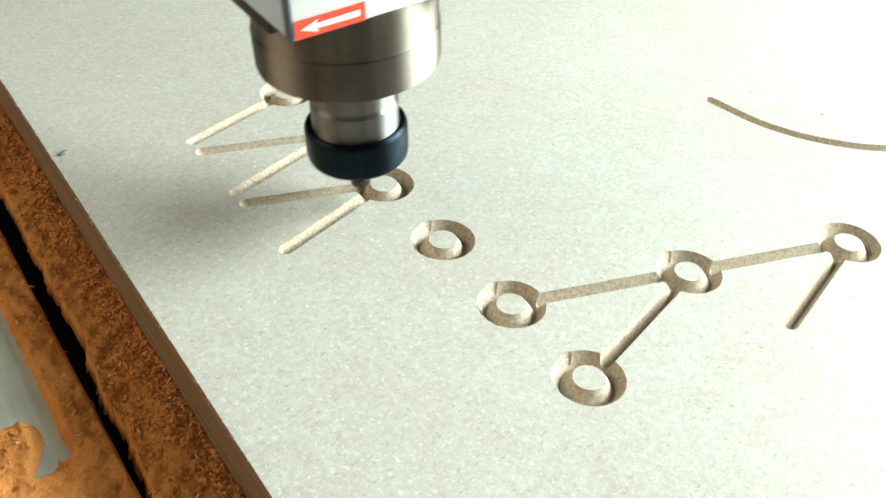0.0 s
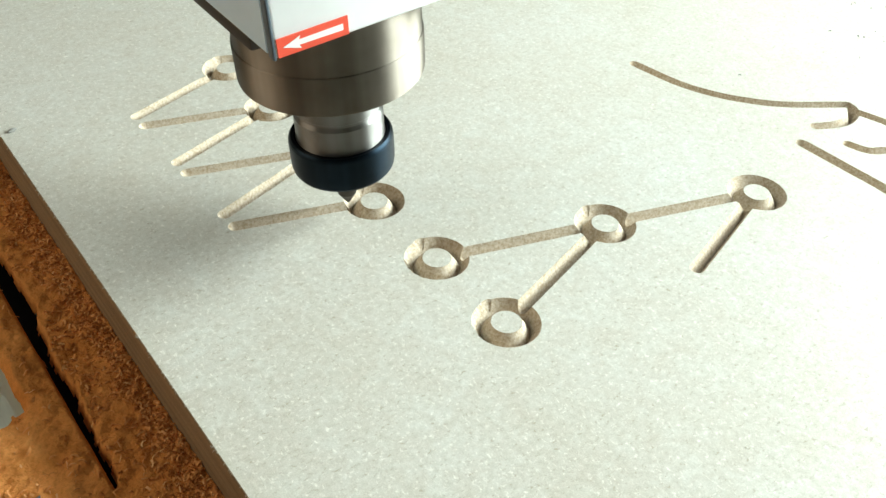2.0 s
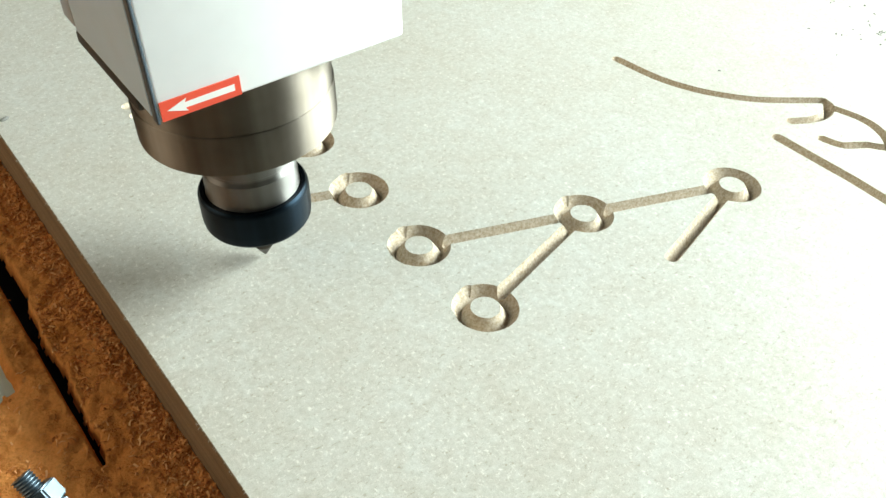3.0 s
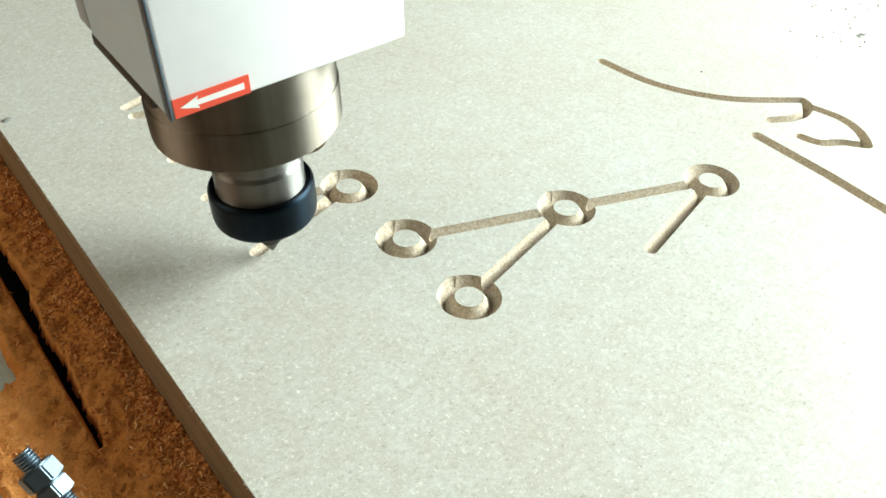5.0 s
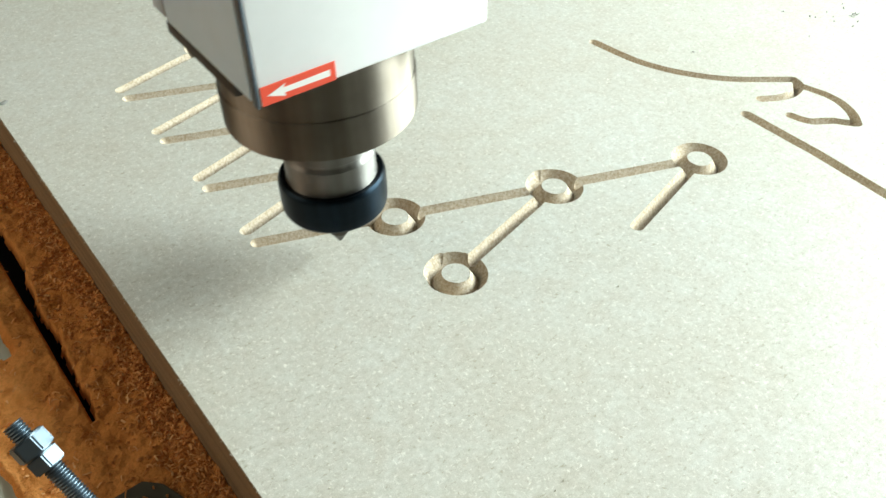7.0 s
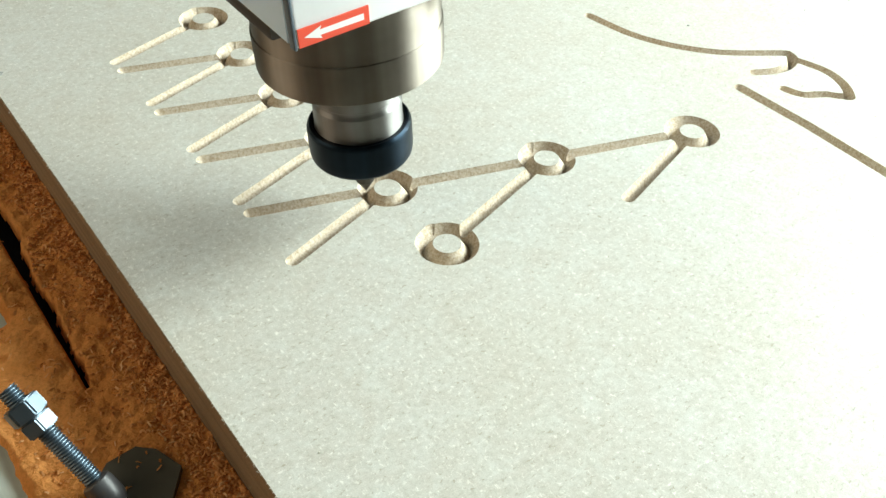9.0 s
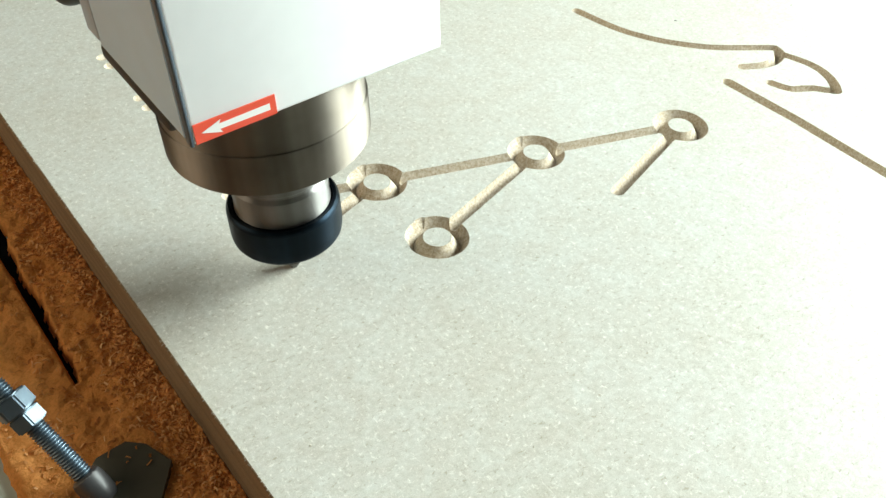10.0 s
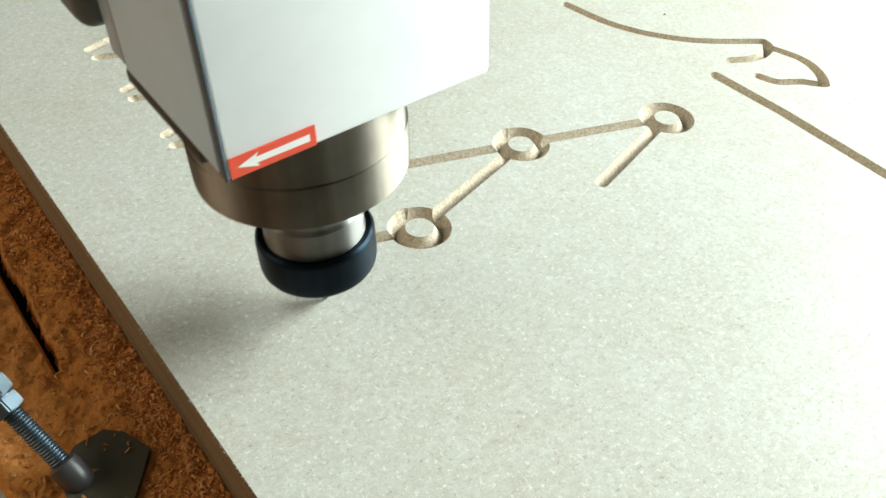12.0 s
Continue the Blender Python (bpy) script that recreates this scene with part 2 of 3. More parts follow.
def build_room():
    tagged(part("floor", box(WEST - 0.2, EAST + 0.2, SOUTH - 0.2, NORTH + 0.2, FLOOR_Z - 0.1, FLOOR_Z), CONCRETE, smooth=False),
           "bare grey concrete workshop floor", "floor", kind="structure")
    tagged(part("ceiling", box(WEST - 0.2, EAST + 0.2, SOUTH - 0.2, NORTH + 0.2, CEIL_Z, CEIL_Z + 0.1), CEILING, smooth=False),
           "plain off-white workshop ceiling", "ceiling", kind="structure")
    wall_with_opening("wall_east", "y", EAST, 0.2, SOUTH, NORTH, FLOOR_Z, CEIL_Z, WIN_Y - WIN_W / 2, WIN_Y + WIN_W / 2,
                      WIN_Z - WIN_H / 2, WIN_Z + WIN_H / 2, "plain plastered wall with a window")
    wall_with_opening("wall_west", "y", WEST - 0.2, 0.2, SOUTH, NORTH, FLOOR_Z, CEIL_Z, OPENING_Y0, OPENING_Y1, FLOOR_Z, OPENING_TOP,
                      "plain plastered wall with an added opening for the fill lamp")
    tagged(part("wall_south", box(WEST - 0.2, EAST + 0.2, SOUTH - 0.2, SOUTH, FLOOR_Z, CEIL_Z), WALL, smooth=False),
           "plain plastered workshop wall", "wall", kind="structure")
    tagged(part("wall_north", box(WEST - 0.2, EAST + 0.2, NORTH, NORTH + 0.2, FLOOR_Z, CEIL_Z), WALL, smooth=False),
           "plain plastered workshop wall", "wall", kind="structure")
    tagged(part("ground", box(-60, 60, -60, 60, FLOOR_Z - 0.3, FLOOR_Z - 0.12), CONCRETE, smooth=False),
           "bare ground outside the workshop", "ground", kind="structure")
    win = tagged(new("window_1"), "grey-framed window in the workshop wall", "window", kind="structure")
    y0, y1, z0, z1 = WIN_Y - WIN_W / 2, WIN_Y + WIN_W / 2, WIN_Z - WIN_H / 2, WIN_Z + WIN_H / 2
    for a in ((y0, y1, z0, z0 + 0.05), (y0, y1, z1 - 0.05, z1), (y0, y0 + 0.05, z0 + 0.05, z1 - 0.05), (y1 - 0.05, y1, z0 + 0.05, z1 - 0.05)):
        part("window_frame", box(EAST + 0.06, EAST + 0.12, *a, bevel=0.004), FRAME, win)
    pane = part("pane", box(EAST + 0.085, EAST + 0.091, y0 + 0.05, y1 - 0.05, z0 + 0.05, z1 - 0.05), GLASS, win, smooth=False)
    pane.visible_shadow = False


# ---------------------------------------------------------------- the board with its carved pattern
THICK, EDGE = 0.029, -0.1271           # board thickness and its straight west edge
STEP, REACH = 0.05, 0.0797              # ring spacing along y and the sideways reach of a leg
DEPTH, HALF = 0.0062, 0.0034           # depth of the ring grooves and half width of a line
LINE_DEPTH = 0.0086                    # the lines are cut deeper
RING_R, RING_HALF = 0.01050, 0.00405
OUT = RING_R + RING_HALF


def ring_centre(k):
    return Vector((0.0, (4 - k) * STEP))


def ring_place(k):
    return ring_centre(k) + (Vector((-0.0003, 0.0013)) if k == 5 else Vector((0, 0)))


LEG_A, LEG_B = Vector((-REACH, -STEP / 2)), Vector((REACH, -STEP / 2))
SIDE_1 = ring_centre(4) + LEG_B
SIDE_2 = SIDE_1 + LEG_B
SHORT = 0.787                           # share of the full leg that is cut


def outer_leg(k, kind):
    """From the free end to the ring's rim."""
    c, d = ring_centre(k), (LEG_A if kind == "A" else -LEG_B)
    return c + SHORT * d, c + d.normalized() * (OUT - 0.0012)


def between(c0, c1):
    d = (c1 - c0).normalized()
    return c0 + d * (OUT - 0.0012), c1 - d * (OUT - 0.0012)


def smooth_line(points, n=6):
    """A curve through a few points."""
    p = [Vector(q) for q in points]
    p = [2 * p[0] - p[1], *p, 2 * p[-1] - p[-2]]
    out = []
    for a, b, c, d in zip(p, p[1:], p[2:], p[3:]):
        for i in range(n):
            t = i / n
            out.append(0.5 * (2 * b + (c - a) * t + (2 * a - 5 * b + 4 * c - d) * t * t + (3 * b - a - 3 * c + d) * t ** 3))
    return [*out, p[-2]]


def v_stroke(points, half=HALF, depth=LINE_DEPTH, over=0.0008, fan=10):
    """The body that a V cutter clears along a line, reaching a little above the board."""
    pts = [Vector(p) for p in points]
    w = half * (1 + over / depth)
    bm = bmesh.new()
    rows = []
    for i, p in enumerate(pts):
        a = (p - pts[i - 1]).normalized() if i else (pts[1] - p).normalized()
        b = (pts[i + 1] - p).normalized() if i < len(pts) - 1 else a
        t = (a + b).normalized()
        s = Vector((-t.y, t.x)) * w / max(0.5, t.dot(a))
        rows.append((bm.verts.new((*(p + s), over)), bm.verts.new((*(p - s), over)), bm.verts.new((*p, -depth))))
    for (l0, r0, b0), (l1, r1, b1) in zip(rows, rows[1:]):
        bm.faces.new((l0, r0, r1, l1))
        bm.faces.new((l0, l1, b1, b0))
        bm.faces.new((r0, b0, b1, r1))
    for row, p, t, (first, last) in ((rows[0], pts[0], pts[0] - pts[1], (0, 1)), (rows[-1], pts[-1], pts[-1] - pts[-2], (0, 1))):
        t = t.normalized()
        s = Vector((-t.y, t.x))
        l, r = (row[0], row[1]) if (row[0].co.xy - p).dot(s) > 0 else (row[1], row[0])
        arc = [l] + [bm.verts.new((*(p + w * (s * math.cos(math.pi * i / fan) + t * math.sin(math.pi * i / fan))), over)) for i in range(1, fan)] + [r]
        for u, v in zip(arc, arc[1:]):
            bm.faces.new((u, v, row[2]))
        bm.faces.new(arc)
    return bm


def v_ring(c, seg=72):
    over = 0.0008
    w = RING_HALF * (1 + over / DEPTH)
    bm = bmesh.new()
    rings = [[bm.verts.new((c.x + r * math.cos(2 * math.pi * i / seg), c.y + r * math.sin(2 * math.pi * i / seg), z)) for i in range(seg)]
             for r, z in ((RING_R - w, over), (RING_R + w, over), (RING_R, -DEPTH))]
    for a, b in ((0, 1), (1, 2), (2, 0)):
        for i in range(seg):
            j = (i + 1) % seg
            bm.faces.new((rings[a][i], rings[a][j], rings[b][j], rings[b][i]))
    return bm


# the legs that are cut while the clip runs: ring, kind, start, end in seconds
CUTS = [(3, "B", 1.10, 1.58), (3, "A", 3.45, 4.05), (4, "B", 5.60, 6.08), (4, "A", 7.80, 8.40), (5, "B", 10.12, 10.62)]
STRIPS = []


def build_board():
    board_bm = box(EDGE, 0.95, -0.55, 1.15, -THICK, 0.0)
    bmesh.ops.bevel(board_bm, geom=[e for e in board_bm.edges if all(v.co.z > -0.001 for v in e.verts)], offset=0.0005, segments=1, affect="EDGES")
    for f in board_bm.faces:
        f.material_index = 0 if f.normal.z > 0.9 else 2
    board = part("mdf_board", board_bm, (MDF, CORE, SIDE), smooth=False)
    tagged(board, "pale grey-beige MDF board being carved with rings and lines", "board")
    cutters = [v_ring(ring_place(k)) for k in range(6)] + [v_ring(SIDE_1), v_ring(SIDE_2)]
    for k in range(6):
        for kind in "AB":
            if (k, kind) not in ((0, "B"), (5, "A")):
                cutters.append(v_stroke(outer_leg(k, kind)))
    for line in (between(ring_centre(4), SIDE_1), between(SIDE_1, ring_place(5)), between(SIDE_1, SIDE_2),
                 (SIDE_2 + LEG_A.normalized() * (OUT - 0.0012), SIDE_2 + 0.854 * LEG_A)):
        cutters.append(v_stroke(line))
    for c in [ring_place(k) for k in range(6)] + [SIDE_1]:      # plunge marks where each ring begins
        cutters.append(v_stroke([c + Vector((-0.0002, RING_R + 0.0014)), c + Vector((0.0010, RING_R + 0.0014))], 0.0034, 0.0046))
    for line in ([(0.2008, 0.0737), (0.2050, 0.0470), (0.2110, 0.0300), (0.2210, 0.0135), (0.2380, -0.0048), (0.2690, -0.0258)],
                 [(0.2690, -0.0258), (0.2672, -0.0308), (0.2610, -0.0347), (0.2530, -0.0360), (0.2440, -0.0340), (0.2350, -0.0296)],
                 [(0.2660, -0.0318), (0.2690, -0.0405), (0.2710, -0.0490), (0.2708, -0.0570), (0.2680, -0.0655), (0.2640, -0.0718), (0.2594, -0.0765)],
                 [(0.2584, -0.0762), (0.2545, -0.0722), (0.2510, -0.0680), (0.2455, -0.0645), (0.2400, -0.0614), (0.2370, -0.0570), (0.2350, -0.0505)]):
        cutters.append(v_stroke(smooth_line(line), 0.0032))
    cutters.append(v_stroke([(0.2148, -0.0358), (0.2159, -0.0814), (0.2143, -0.1324), (0.2100, -0.2400)], 0.0036))
    for bm in cutters:
        for f in bm.faces:
            f.material_index = 1
        tool = new("cutter_shape", mesh_of("cutter_shape", bm, MDF, CORE, SIDE, smooth=False))
        mod = board.modifiers.new("carve", "BOOLEAN")
        mod.operation, mod.solver, mod.object = "DIFFERENCE", "EXACT", tool
        for nudge in range(6):                  # a hair's shift where faces coincide
            tool.location = (nudge * 0.00003, nudge * 0.00002, 0)
            bpy.context.view_layer.update()
            carved = bpy.data.meshes.new_from_object(board.evaluated_get(bpy.context.evaluated_depsgraph_get()))
            if len(carved.vertices) and max(v.co.z for v in carved.vertices) > -1e-5 and max(p.area for p in carved.polygons if p.normal.z > 0.9 or p.index == 0) > 1.0 and len(carved.vertices) > len(board.data.vertices):
                board.data = carved
                break
        else:
            print("cutter failed", len(bpy.data.meshes))
        board.modifiers.clear()
        me = tool.data
        bpy.data.objects.remove(tool)
        bpy.data.meshes.remove(me)
    # the wood that still fills the later grooves, in short strips
    for k, kind, t0, t1 in CUTS:
        a, b = outer_leg(k, kind)
        d = (b - a).normalized()
        s = Vector((-d.y, d.x)) * HALF
        length = (ring_centre(k) - a).length - OUT
        n = 12
        for i in range(n):
            p, q = a + d * length * i / n, a + d * length * (i + 1) / n
            bm = bmesh.new()
            low = q + d * (0.0031 if i == n - 1 else 0)
            v = [bm.verts.new((*u, z)) for u, z in ((p + s, 0), (p - s, 0), (p, -LINE_DEPTH), (q + s, 0), (q - s, 0), (low, -LINE_DEPTH))]
            for f in ((0, 1, 4, 3), (0, 3, 5, 2), (1, 2, 5, 4), (3, 4, 5)):
                bm.faces.new([v[j] for j in f])
            if i == 0:
                arc = [v[0]] + [bm.verts.new((*(p + s * math.cos(math.pi * j / 8) - d * HALF * math.sin(math.pi * j / 8)), 0)) for j in range(1, 8)] + [v[1]]
                bm.faces.new(arc)
                for u, w in zip(arc, arc[1:]):
                    bm.faces.new((u, w, v[2]))
            else:
                bm.faces.new((v[0], v[2], v[1]))
            strip = part("uncut_strip", bm, MDF, board, smooth=False)
            STRIPS.append((strip, t0 + (t1 - t0) * (i + 0.5) / n))


# ---------------------------------------------------------------- machine bed, sawdust and clamp
BED_Z = -0.034
SLOT_X0, SLOT_X1 = -0.1628, -0.1478


def build_bed():
    bed = tagged(new("machine_bed"), "grey-green metal slotted machine bed under sawdust", "machine bed")
    for x0, x1 in ((-0.290, -0.262), (-0.252, SLOT_X0), (SLOT_X1, 0.25), (0.26, 0.6), (0.61, 1.0)):
        part("bed_plank", box(x0, x1, -0.7, 1.3, BED_Z - 0.02, BED_Z, bevel=0.0008, seg=1), BED, bed)
    # one even near-black sheet under all the slots
    part("slot_floor", box(-0.290, 1.0, -0.7, 1.3, BED_Z - 0.035, BED_Z - 0.0205), SLOT_BLACK, bed, "near-black slot floor", smooth=False)
    for x in (-0.24, 0.92):
        for y in (-0.6, 1.2):
            part("leg", box(x - 0.04, x + 0.04, y - 0.04, y + 0.04, FLOOR_Z, BED_Z - 0.036, bevel=0.003), IRON, bed, "dark iron leg")
    # the plate that carries the board above the bed
    part("spoil_plate", box(EDGE + 0.004, 0.94, -0.54, 1.14, BED_Z, -THICK), SIDE, bed, "brown fibreboard spoil plate", smooth=False)


def dust_cover(x, y):
    """How deep the sawdust lies on the bed at a place; below zero the metal is bare."""
    n = noise.fractal(Vector((x * 38, y * 38, 3.0)), 1.0, 2.0, 4)
    f = noise.noise(Vector((x * 160, y * 160, 9.0)))
    near = max(0.0, 1 - (EDGE - x) / 0.045)
    h = 0.0042 + 0.0022 * near + 0.0019 * n + 0.0015 * f + 0.0006 * noise.noise(Vector((x * 420, y * 420, 2.0)))
    # bare metal beyond the outer plank, bounded by a drift
    bare = min(x + 0.216 + 0.006 * n, -0.171 + 0.0012 * n - x, y - 0.046 - 0.006 * n, max(x + 0.187 - 0.004 * n, y - 0.072 - 0.004 * n))
    # a second bare patch beside the clamp
    bare = max(bare, min(x + 0.222 + 0.006 * n, -0.193 + 0.005 * n - x, y + 0.062 + 0.006 * n, 0.001 - 0.006 * n - y))
    if bare > 0:
        h -= bare * 1.6
    # the open slot, choked towards the near end
    open_w = 0.0024 * max(0.0, min(1.0, (y + 0.012) / 0.05)) ** 0.6 + 0.0018 * max(0.0, min(1.0, (y - 0.075) / 0.03))
    open_w += 0.0008 * noise.noise(Vector((y * 75, 1.5, 0))) + 0.0006 * noise.noise(Vector((x * 200, y * 260, 4.5)))
    if y < -0.011:
        open_w = -0.002
    left = SLOT_X0 + 0.0046 + 0.0005 * noise.noise(Vector((y * 60, 7.5, 0)))     # the clean side of the slot
    gap = max(left - x, x - left - 2 * open_w)
    if gap < 0.0012:
        h = min(h, gap * 5.5)
    return h


def build_dust():
    x0, x1, y0, y1, cell = -0.288, EDGE - 0.0002, -0.24, 0.42, 0.0008
    nx, ny = int((x1 - x0) / cell), int((y1 - y0) / cell)
    xs, ys = [x1 - i * cell for i in range(nx)], [y0 + j * cell for j in range(ny)]
    hs = [[dust_cover(x, y) for x in xs] for y in ys]
    verts = [(x, y, BED_Z + max(-0.003, hs[j][i])) for j, y in enumerate(ys) for i, x in enumerate(xs)]
    faces = []
    for j in range(ny - 1):
        for i in range(nx - 1):
            if max(hs[j][i], hs[j][i + 1], hs[j + 1][i], hs[j + 1][i + 1]) > -0.001:
                faces.append((j * nx + i, j * nx + i + 1, (j + 1) * nx + i + 1, (j + 1) * nx + i))
    me = bpy.data.meshes.new("sawdust")
    me.from_pydata(verts, [], faces)
    me.materials.append(DUST)
    me.shade_smooth()
    tagged(new("sawdust", me), "orange-brown sawdust heaped on the bed along the board", "sawdust", kind="stuff")


def chip_mesh(name, places, material, label, category, rng, long, wide):
    """Curled slivers of wood, each a thin bent ribbon."""
    verts, faces = [], []
    for x, y, z in places:
        l, w = rng.uniform(*long), rng.uniform(*wide)
        a, up, curl = rng.uniform(0, 6.283), rng.uniform(-0.05, 0.25), rng.uniform(-0.7, 0.7)
        base = len(verts)
        for i in range(4):
            s = (i / 3 - 0.35) * l
            aa = a + curl * (i / 3)
            px, py = x + s * math.cos(aa), y + s * math.sin(aa)
            pz = z + max(-0.0004, s * up) + 0.0004 * math.sin(i * 1.4)
            ox, oy = -math.sin(aa) * w / 2, math.cos(aa) * w / 2
            verts += [(px - ox, py - oy, pz), (px + ox, py + oy, pz + w * 0.4), (px, py, pz - w * 0.5)]
        for i in range(3):
            b = base + 3 * i
            for u, v in ((0, 1), (1, 2), (2, 0)):
                faces.append((b + u, b + v, b + 3 + v, b + 3 + u))
    me = bpy.data.meshes.new(name)
    me.from_pydata(verts, [], faces)
    me.materials.append(material)
    return tagged(new(name, me), label, category, kind="stuff")


def build_chips():
    rng = random.Random(5)
    places = []
    while len(places) < 6500:
        y = rng.uniform(-0.2, 0.40)
        x = EDGE - 0.0006 - (abs(rng.gauss(0, 0.011)) if rng.random() < 0.62 else rng.uniform(0, 0.09))
        h = dust_cover(x, y)
        thick = noise.noise(Vector((x * 70, y * 70, 6.0))) + (0.35 if y < 0.02 else 0.0)       # shavings lie in drifts
        if rng.random() > 0.42 + 0.75 * thick and x < EDGE - 0.010:
            continue
        if h > 0.0018 or (h > -0.0005 and rng.random() < 0.1):
            places.append((x, y, BED_Z + max(h, 0) + 0.0003))
    for _ in range(12):      # drifted over the clamp's shoe
        places.append((rng.gauss(-0.1587, 0.006), rng.gauss(-0.0616, 0.007), BED_Z + 0.0084))
    chip_mesh("wood_shavings", places, CHIP, "curled orange-brown wood shavings on the sawdust", "shavings", rng, (0.0010, 0.0038), (0.0003, 0.0009))


def build_crumbs():
    rng = random.Random(11)
    spots = [(0.381, 0.049), (0.385, 0.049), (0.387, 0.038), (0.374, 0.013), (0.3755, 0.0145), (0.358, 0.010), (0.353, 0.006), (0.358, -0.005), (0.360, 0.017),
             (0.415, 0.013), (0.425, 0.026), (0.415, 0.033), (0.321, 0.002), (0.412, 0.025), (0.243, 0.0295)]
    places = [(x, y, 0.0006) for x, y in spots] + [(rng.gauss(0.372, 0.0022), rng.gauss(0.004, 0.0014), 0.0006) for _ in range(9)]
    places += [(rng.gauss(0.39, 0.03), rng.gauss(0.02, 0.02), 0.0005) for _ in range(8)]
    chip_mesh("board_crumbs", places, CRUMB, "small dark grey crumbs lying on the board", "crumbs", rng, (0.0008, 0.0020), (0.0004, 0.0009))
    knot = part("dark_splinter", lathe([(0, 0), (0.0016, 0.0001), (0.0019, 0.0005), (0.0012, 0.001), (0, 0.0011)], 14), CRUMB)
    knot.matrix_basis = pose(-0.1205, 0.2020, 0.0, 0, 0, 25) @ Matrix.Diagonal((1.5, 0.8, 1, 1))
    tagged(knot, "tiny dark splinter on the board by its edge", "splinter")


def build_fuzz():
    """Torn fibres standing on the lips of the grooves that were cut earlier."""
    rng = random.Random(21)
    done = [outer_leg(k, kind) for k, kind in ((0, "A"), (1, "A"), (1, "B"), (2, "A"), (2, "B"))]
    done += [between(ring_centre(4), SIDE_1), between(SIDE_1, ring_place(5)), between(SIDE_1, SIDE_2)]
    places = []
    for a, b in done:
        d = (b - a).normalized()
        s = Vector((-d.y, d.x))
        for _ in range(45):
            p = a + (b - a) * rng.random() + s * (HALF + rng.gauss(0, 0.0003)) * rng.choice((-1, 1))
            places.append((p.x, p.y, -0.0002))
    for c in [ring_place(k) for k in range(6)] + [SIDE_1, SIDE_2]:
        for _ in range(26):
            t = rng.uniform(0, 6.283)
            r = rng.choice((RING_R - RING_HALF, OUT)) + rng.gauss(0, 0.0002)
            places.append((c.x + r * math.cos(t), c.y + r * math.sin(t), -0.0002))
    for _ in range(260):
        places.append((EDGE + rng.gauss(0.0003, 0.0003), rng.uniform(-0.2, 0.4), -0.0002))
    chip_mesh("torn_fibres", places, FUZZ, "pale torn fibres on the lips of the grooves", "fibres", rng, (0.0004, 0.0012), (0.00012, 0.0003))


def clear_of_cuts(p):
    """True where the board's face stays uncut."""
    for c in [ring_place(k) for k in range(6)] + [SIDE_1, SIDE_2]:
        if abs((p - c).length - RING_R) < 0.0045:
            return False
    lines = [outer_leg(k, kind) for k in range(6) for kind in "AB"]
    lines += [between(ring_centre(4), SIDE_1), between(SIDE_1, ring_place(5)), between(SIDE_1, SIDE_2), (SIDE_2, SIDE_2 + LEG_A * 0.87)]
    for a, b in lines:
        d = b - a
        t = max(0.0, min(1.0, (p - a).dot(d) / d.length_squared))
        if (p - a - d * t).length < 0.005:
            return False
    return p.x < 0.185


def build_specks():
    rng = random.Random(31)
    places = []
    while len(places) < 420:
        p = Vector((rng.uniform(EDGE + 0.002, 0.3), rng.uniform(-0.3, 0.35)))
        if clear_of_cuts(p):
            places.append((p.x, p.y, 0.0002))
    chip_mesh("dust_specks", places, FUZZ, "pale dust specks scattered over the board", "dust", rng, (0.0003, 0.0012), (0.00010, 0.00032))


def threaded(r, length, pitch=0.00125):
    """A threaded rod along z."""
    prof = [(r * 0.8, 0.0)]
    for k in range(int(length / pitch)):
        prof += [(r * 0.85, k * pitch + 0.0001), (r, k * pitch + pitch * 0.42), (r, k * pitch + pitch * 0.58)]
    return lathe(prof, 20)


def hex_nut(flat, height):
    r = flat / math.sqrt(3)
    bm = prism([(r * math.cos(math.radians(60 * i)), r * math.sin(math.radians(60 * i))) for i in range(6)], 0, height)
    bmesh.ops.bevel(bm, geom=bm.edges[:], offset=flat * 0.05, segments=2, affect="EDGES")
    return bm


CLAMP_FOOT, CLAMP_TOP = Vector((-0.1710, -0.0690, -0.0240)), Vector((-0.1878, -0.0326, 0.0138))


def build_clamp():
    clamp = tagged(new("hold_down_clamp"), "zinc threaded clamp rod with two nuts on an iron shoe", "clamp")
    part("shoe", prism([(-0.1787, -0.1026), (-0.1640, -0.0985), (-0.1432, -0.0715), (-0.1480, -0.0585), (-0.1540, -0.0530), (-0.1660, -0.0540), (-0.1757, -0.0626)], BED_Z + 0.003, BED_Z + 0.008), IRON, clamp, "dull dark iron shoe")
    axis = (CLAMP_TOP - CLAMP_FOOT)
    turn = axis.to_track_quat("Z", "Y").to_matrix().to_4x4()
    socket = lathe([(0.0, -0.0060), (0.0046, -0.0054), (0.0058, -0.0030), (0.0060, 0.0), (0.0060, 0.0040), (0.0056, 0.0064), (0.0046, 0.0072), (0.0036, 0.0074)], 40)
    part("socket", socket, DARK, clamp, "dull dark rounded socket").matrix_basis = Matrix.Translation(CLAMP_FOOT) @ turn
    rod = part("threaded_rod", threaded(0.0038, 0.0545), ZINC, clamp)
    rod.matrix_basis = Matrix.Translation(CLAMP_FOOT) @ turn
    for s, spin, flat, tall in ((0.0330, 12, 0.0118, 0.0062), (0.0395, 26, 0.0130, 0.0072)):
        nut = part("hex_nut", hex_nut(flat, tall), ZINC, clamp)
        nut.matrix_basis = Matrix.Translation(CLAMP_FOOT + axis.normalized() * s) @ turn @ pose(0, 0, 0, 0, 0, spin)


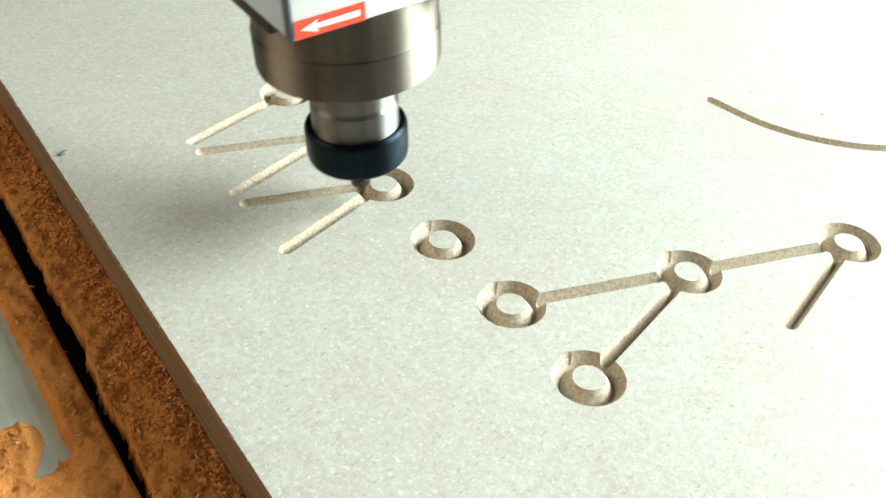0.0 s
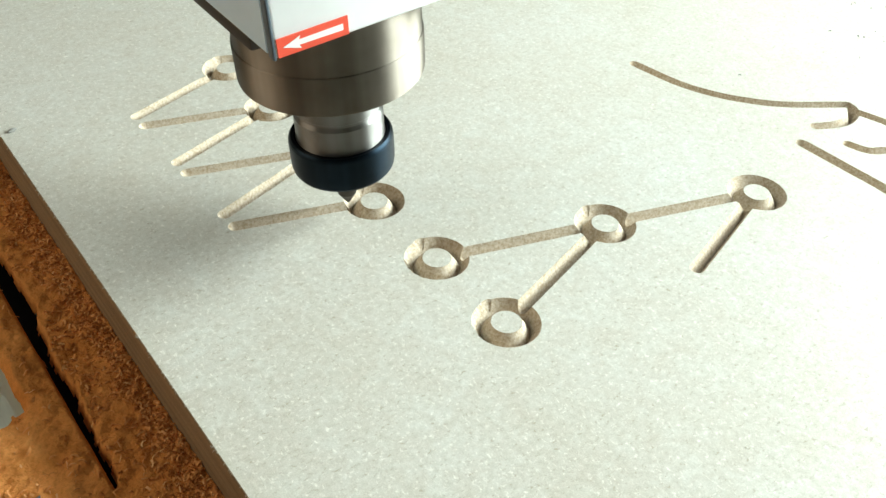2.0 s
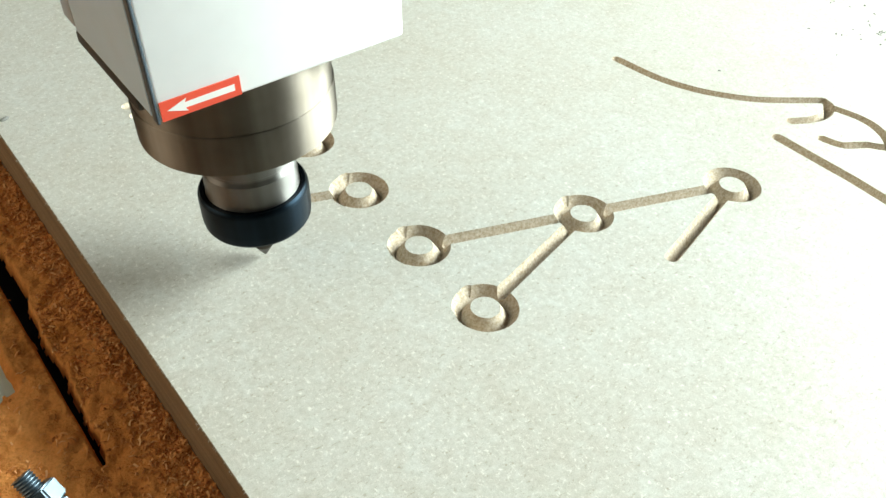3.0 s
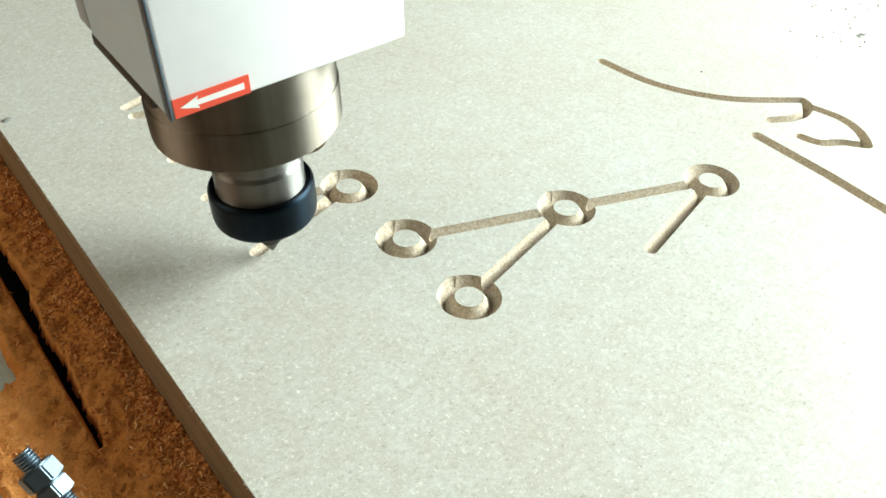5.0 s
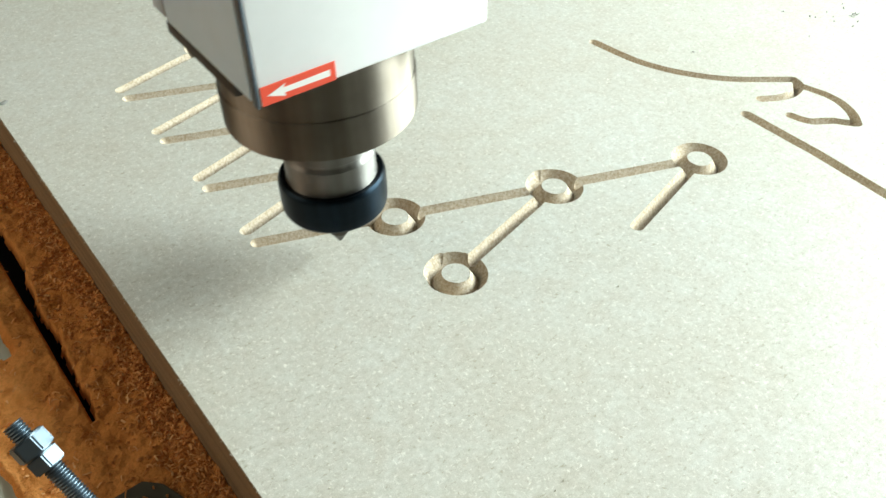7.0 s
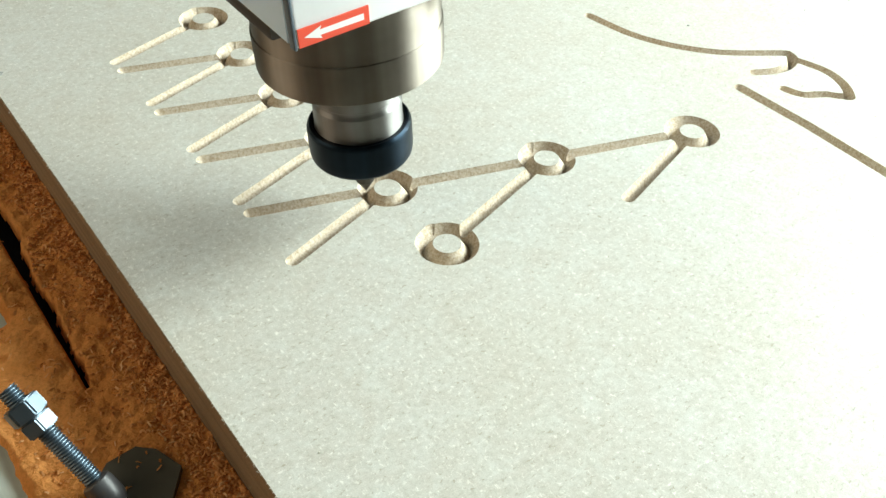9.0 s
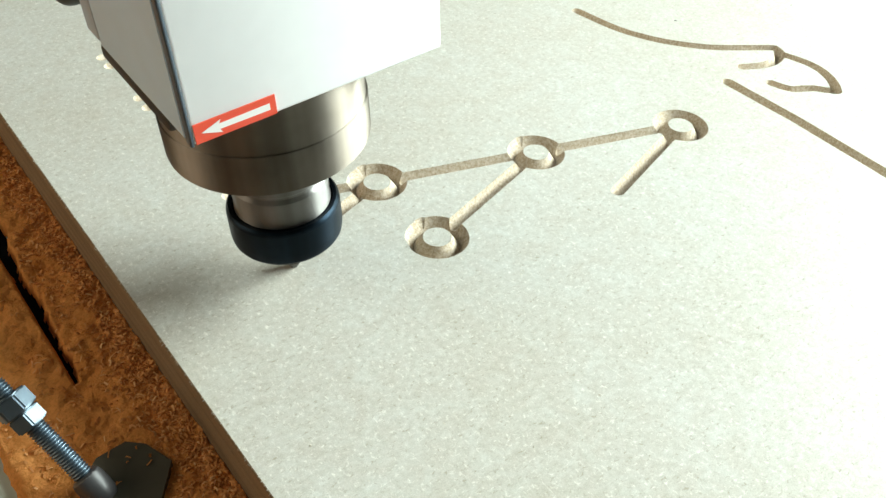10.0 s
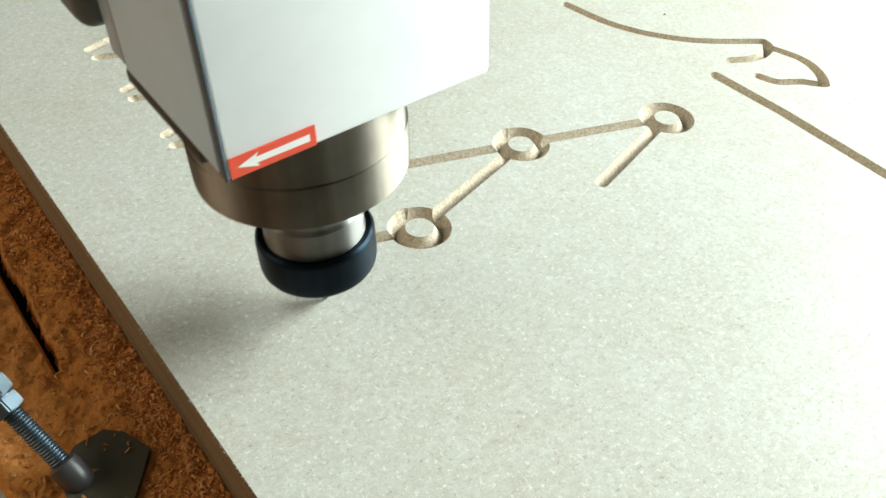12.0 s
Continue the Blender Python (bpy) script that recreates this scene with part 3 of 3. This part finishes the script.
# ---------------------------------------------------------------- the spindle head
LEAN = (-0.91, -3.31, -1.09)
TIP = -0.0016
KX, KY, KZ = -0.0431, -0.0413, 0.1076      # lower front corner of the housing, from the tool's axis
BOX_W, BOX_D, BOX_H = 0.0945, 0.0750, 0.30


def build_spindle():
    head = tagged(new("spindle_head"), "white boxed milling spindle with steel nose and black collet nut", "spindle")
    x0, x1, y0, y1 = KX, KX + BOX_W, KY, KY + BOX_D
    housing = part("housing", box(x0, x1, y0, y1, KZ, KZ + BOX_H, bevel=0.0016, seg=3), WHITE, head)
    part("side_panel", box(x0 - 0.0005, x0 + 0.0005, y0 + 0.0046, y1 - 0.0012, KZ + 0.0008, KZ + BOX_H - 0.001, bevel=0.0002, seg=1), PALE, head, "pale blue-grey side panel")
    part("edge_strip", box(x0 - 0.0006, x0 + 0.0007, y0 - 0.00025, y0 + 0.0036, KZ - 0.0002, KZ + BOX_H - 0.001, bevel=0.0005, seg=3), SLATE, head, "slate-grey strip along the corner")
    part("seam_gasket", box(x0 + 0.0004, x1 - 0.0004, y1 - 0.0003, y1 + 0.0015, KZ + 0.0015, KZ + BOX_H - 0.002), DARK, head, "dark seam between the panels", smooth=False)
    part("back_panel", box(x0 - 0.0004, x1 - 0.0012, y1 + 0.0012, y1 + 0.0130, KZ + 0.0010, KZ + BOX_H, bevel=0.0010), MIST, head, "blue-grey back panel")
    part("mount_bracket", box(x0 - 0.0075, x1 + 0.008, y1 + 0.0135, y1 + 0.045, KZ + 0.0080, KZ + BOX_H + 0.03, bevel=0.007, seg=5), GREY, head, "grey mounting bracket with rounded edges")
    part("base_flange", box(x0 - 0.0008, x1 - 0.03, y0 + 0.018, y1 + 0.001, KZ - 0.0050, KZ + 0.0012, bevel=0.0014, seg=2), FLANGE, head, "dark metal flange")
    part("nose_upper", lathe([(0.030, 0.0876), (0.0381, 0.0876), (0.0381, KZ + 0.0005), (0.03, KZ + 0.0005)], 128), STEEL, head, sharp=20).location = (-0.0005, 0.0004, 0)
    part("nose", lathe([(0.018, 0.0710), (0.0215, 0.0706), (0.0362, 0.0702), (0.0376, 0.0704), (0.0385, 0.0711), (0.0387, 0.0722), (0.0387, 0.0870), (0.0386, 0.0874), (0.0384, 0.0876),
                        (0.0380, 0.0877), (0.030, 0.0877)], 128), STEEL, head, "turned steel nose ring", sharp=20).location = (-0.0005, 0.0004, 0)
    part("shaft", lathe([(0.0186, 0.0705), (0.0186, 0.0532), (0.0183, 0.0528), (0.0184, 0.0518), (0.0188, 0.0510), (0.0193, 0.0500), (0.0193, 0.0400), (0.0196, 0.0384), (0.0180, 0.0372)], 96),
         BRIGHT, head, "bright ground steel shaft", sharp=20)
    nut = lathe([(0.0040, 0.0154), (0.0062, 0.0150), (0.0076, 0.0155), (0.0110, 0.0175), (0.0160, 0.0194), (0.0196, 0.0204), (0.0209, 0.0210), (0.0219, 0.0217), (0.0226, 0.0229), (0.0229, 0.0246),
                 (0.0230, 0.0270), (0.0230, 0.0352), (0.0229, 0.0368), (0.0226, 0.0378), (0.0218, 0.0388), (0.0205, 0.0386), (0.0203, 0.0378), (0.0195, 0.0372)], 128)
    part("collet_nut", nut, BLACK, head, "black oxide collet nut", sharp=9)
    bit = part("cutter_bit", lathe([(0.0030, 0.0240), (0.0030, 0.0120), (0.0036, 0.0085), (0.0044, 0.0078), (0.0044, 0.0050), (0.0007, TIP + 0.0006), (0, TIP)], 28), CARBIDE, head, "dark V-shaped carbide cutter", sharp=9)
    # sticker: red field, white arrow
    face = y0 - 0.0004
    def on_face(points, a, b):
        bm = prism(points, a, b)
        for v in bm.verts:
            v.co = Vector((v.co.x, face - v.co.z, v.co.y))
        return bm
    sx0, sx1, sz0, sz1 = x0 + 0.0012, x0 + 0.0292, KZ + 0.0006, KZ + 0.0076
    sticker = part("sticker", on_face([(sx0, sz0), (sx1, sz0), (sx1, sz1), (sx0, sz1)], -0.0004, 0.0001), RED, head, "red direction sticker", smooth=False)
    m, h = (sz0 + sz1) / 2, (sz1 - sz0)
    part("arrow", on_face([(sx0 + 0.0022, m), (sx0 + 0.0090, m - 0.34 * h), (sx0 + 0.0083, m - 0.14 * h), (sx1 - 0.0022, m - 0.17 * h),
                           (sx1 - 0.0022, m + 0.17 * h), (sx0 + 0.0083, m + 0.14 * h), (sx0 + 0.0090, m + 0.34 * h)], 0.0001, 0.00025), VINYL, sticker, "white arrow", smooth=False)
    return head


build_room()
build_bed()
build_dust()
build_chips()
build_crumbs()
build_fuzz()
build_specks()
build_clamp()
SPINDLE = build_spindle()
build_board()

# the tool's path in millimetres: t, x, y, z
PATH = [
    (0.0, -15.5, 95.1, 5.0), (0.5, -57.0, 74.5, 0.1), (1.0, -60.4, 70.9, -5.0), (1.1, -60.6, 70.0, -3.0), (1.5, -22.5, 56.7, -1.2), (1.6, -16.5, 54.6, 0.5),
    (2.0, -14.9, 49.2, 7.6), (2.5, -38.6, 42.0, 4.8), (3.0, -61.0, 32.0, 2.8), (3.2, -60.8, 30.6, 1.0), (3.45, -61.5, 30.0, -0.5),
    (4.05, -15.5, 45.6, 0.0), (4.4, -15.5, 45.0, 8.0), (4.55, -16.5, 44.0, 8.0), (4.8, -40.5, 33.3, 4.5), (5.0, -56.8, 25.7, 3.0), (5.5, -61.3, 18.9, -1.5), (5.6, -61.6, 18.8, -0.3), (6.0, -23.6, 7.5, 0.6),
    (6.1, -16.0, 5.0, 1.5), (6.5, -14.7, -0.8, 8.9), (7.0, -34.5, -7.1, 7.8), (7.2, -54.0, -12.8, 4.8), (7.6, -61.5, -20.0, 2.0), (7.8, -61.8, -20.0, 0.0),
    (8.4, -15.5, -5.0, 0.5), (8.7, -15.5, -5.4, 9.0), (9.0, -15.1, -5.0, 10.2), (9.5, -56.3, -24.6, 6.4), (10.0, -62.2, -28.7, -0.2), (10.12, -63.0, -29.0, 1.0), (10.5, -27.9, -40.2, 0.5),
    (10.62, -17.0, -45.0, 1.5), (11.0, -17.5, -51.0, 9.1), (11.5, -32.6, -53.1, 6.8), (12.0, -58.9, -63.8, 1.6),
]


def motions():
    walk(SPINDLE, [(t, pose(x / 1000, y / 1000, z / 1000, LEAN[0], LEAN[1], LEAN[2])) for t, x, y, z in PATH])
    for strip, t in STRIPS:
        down = pose(0, 0, -0.0095)
        walk(strip, [(0.0, pose(0, 0, 0)), (t - 0.05, pose(0, 0, 0)), (t + 0.05, down), (12.0, down)])


motions()
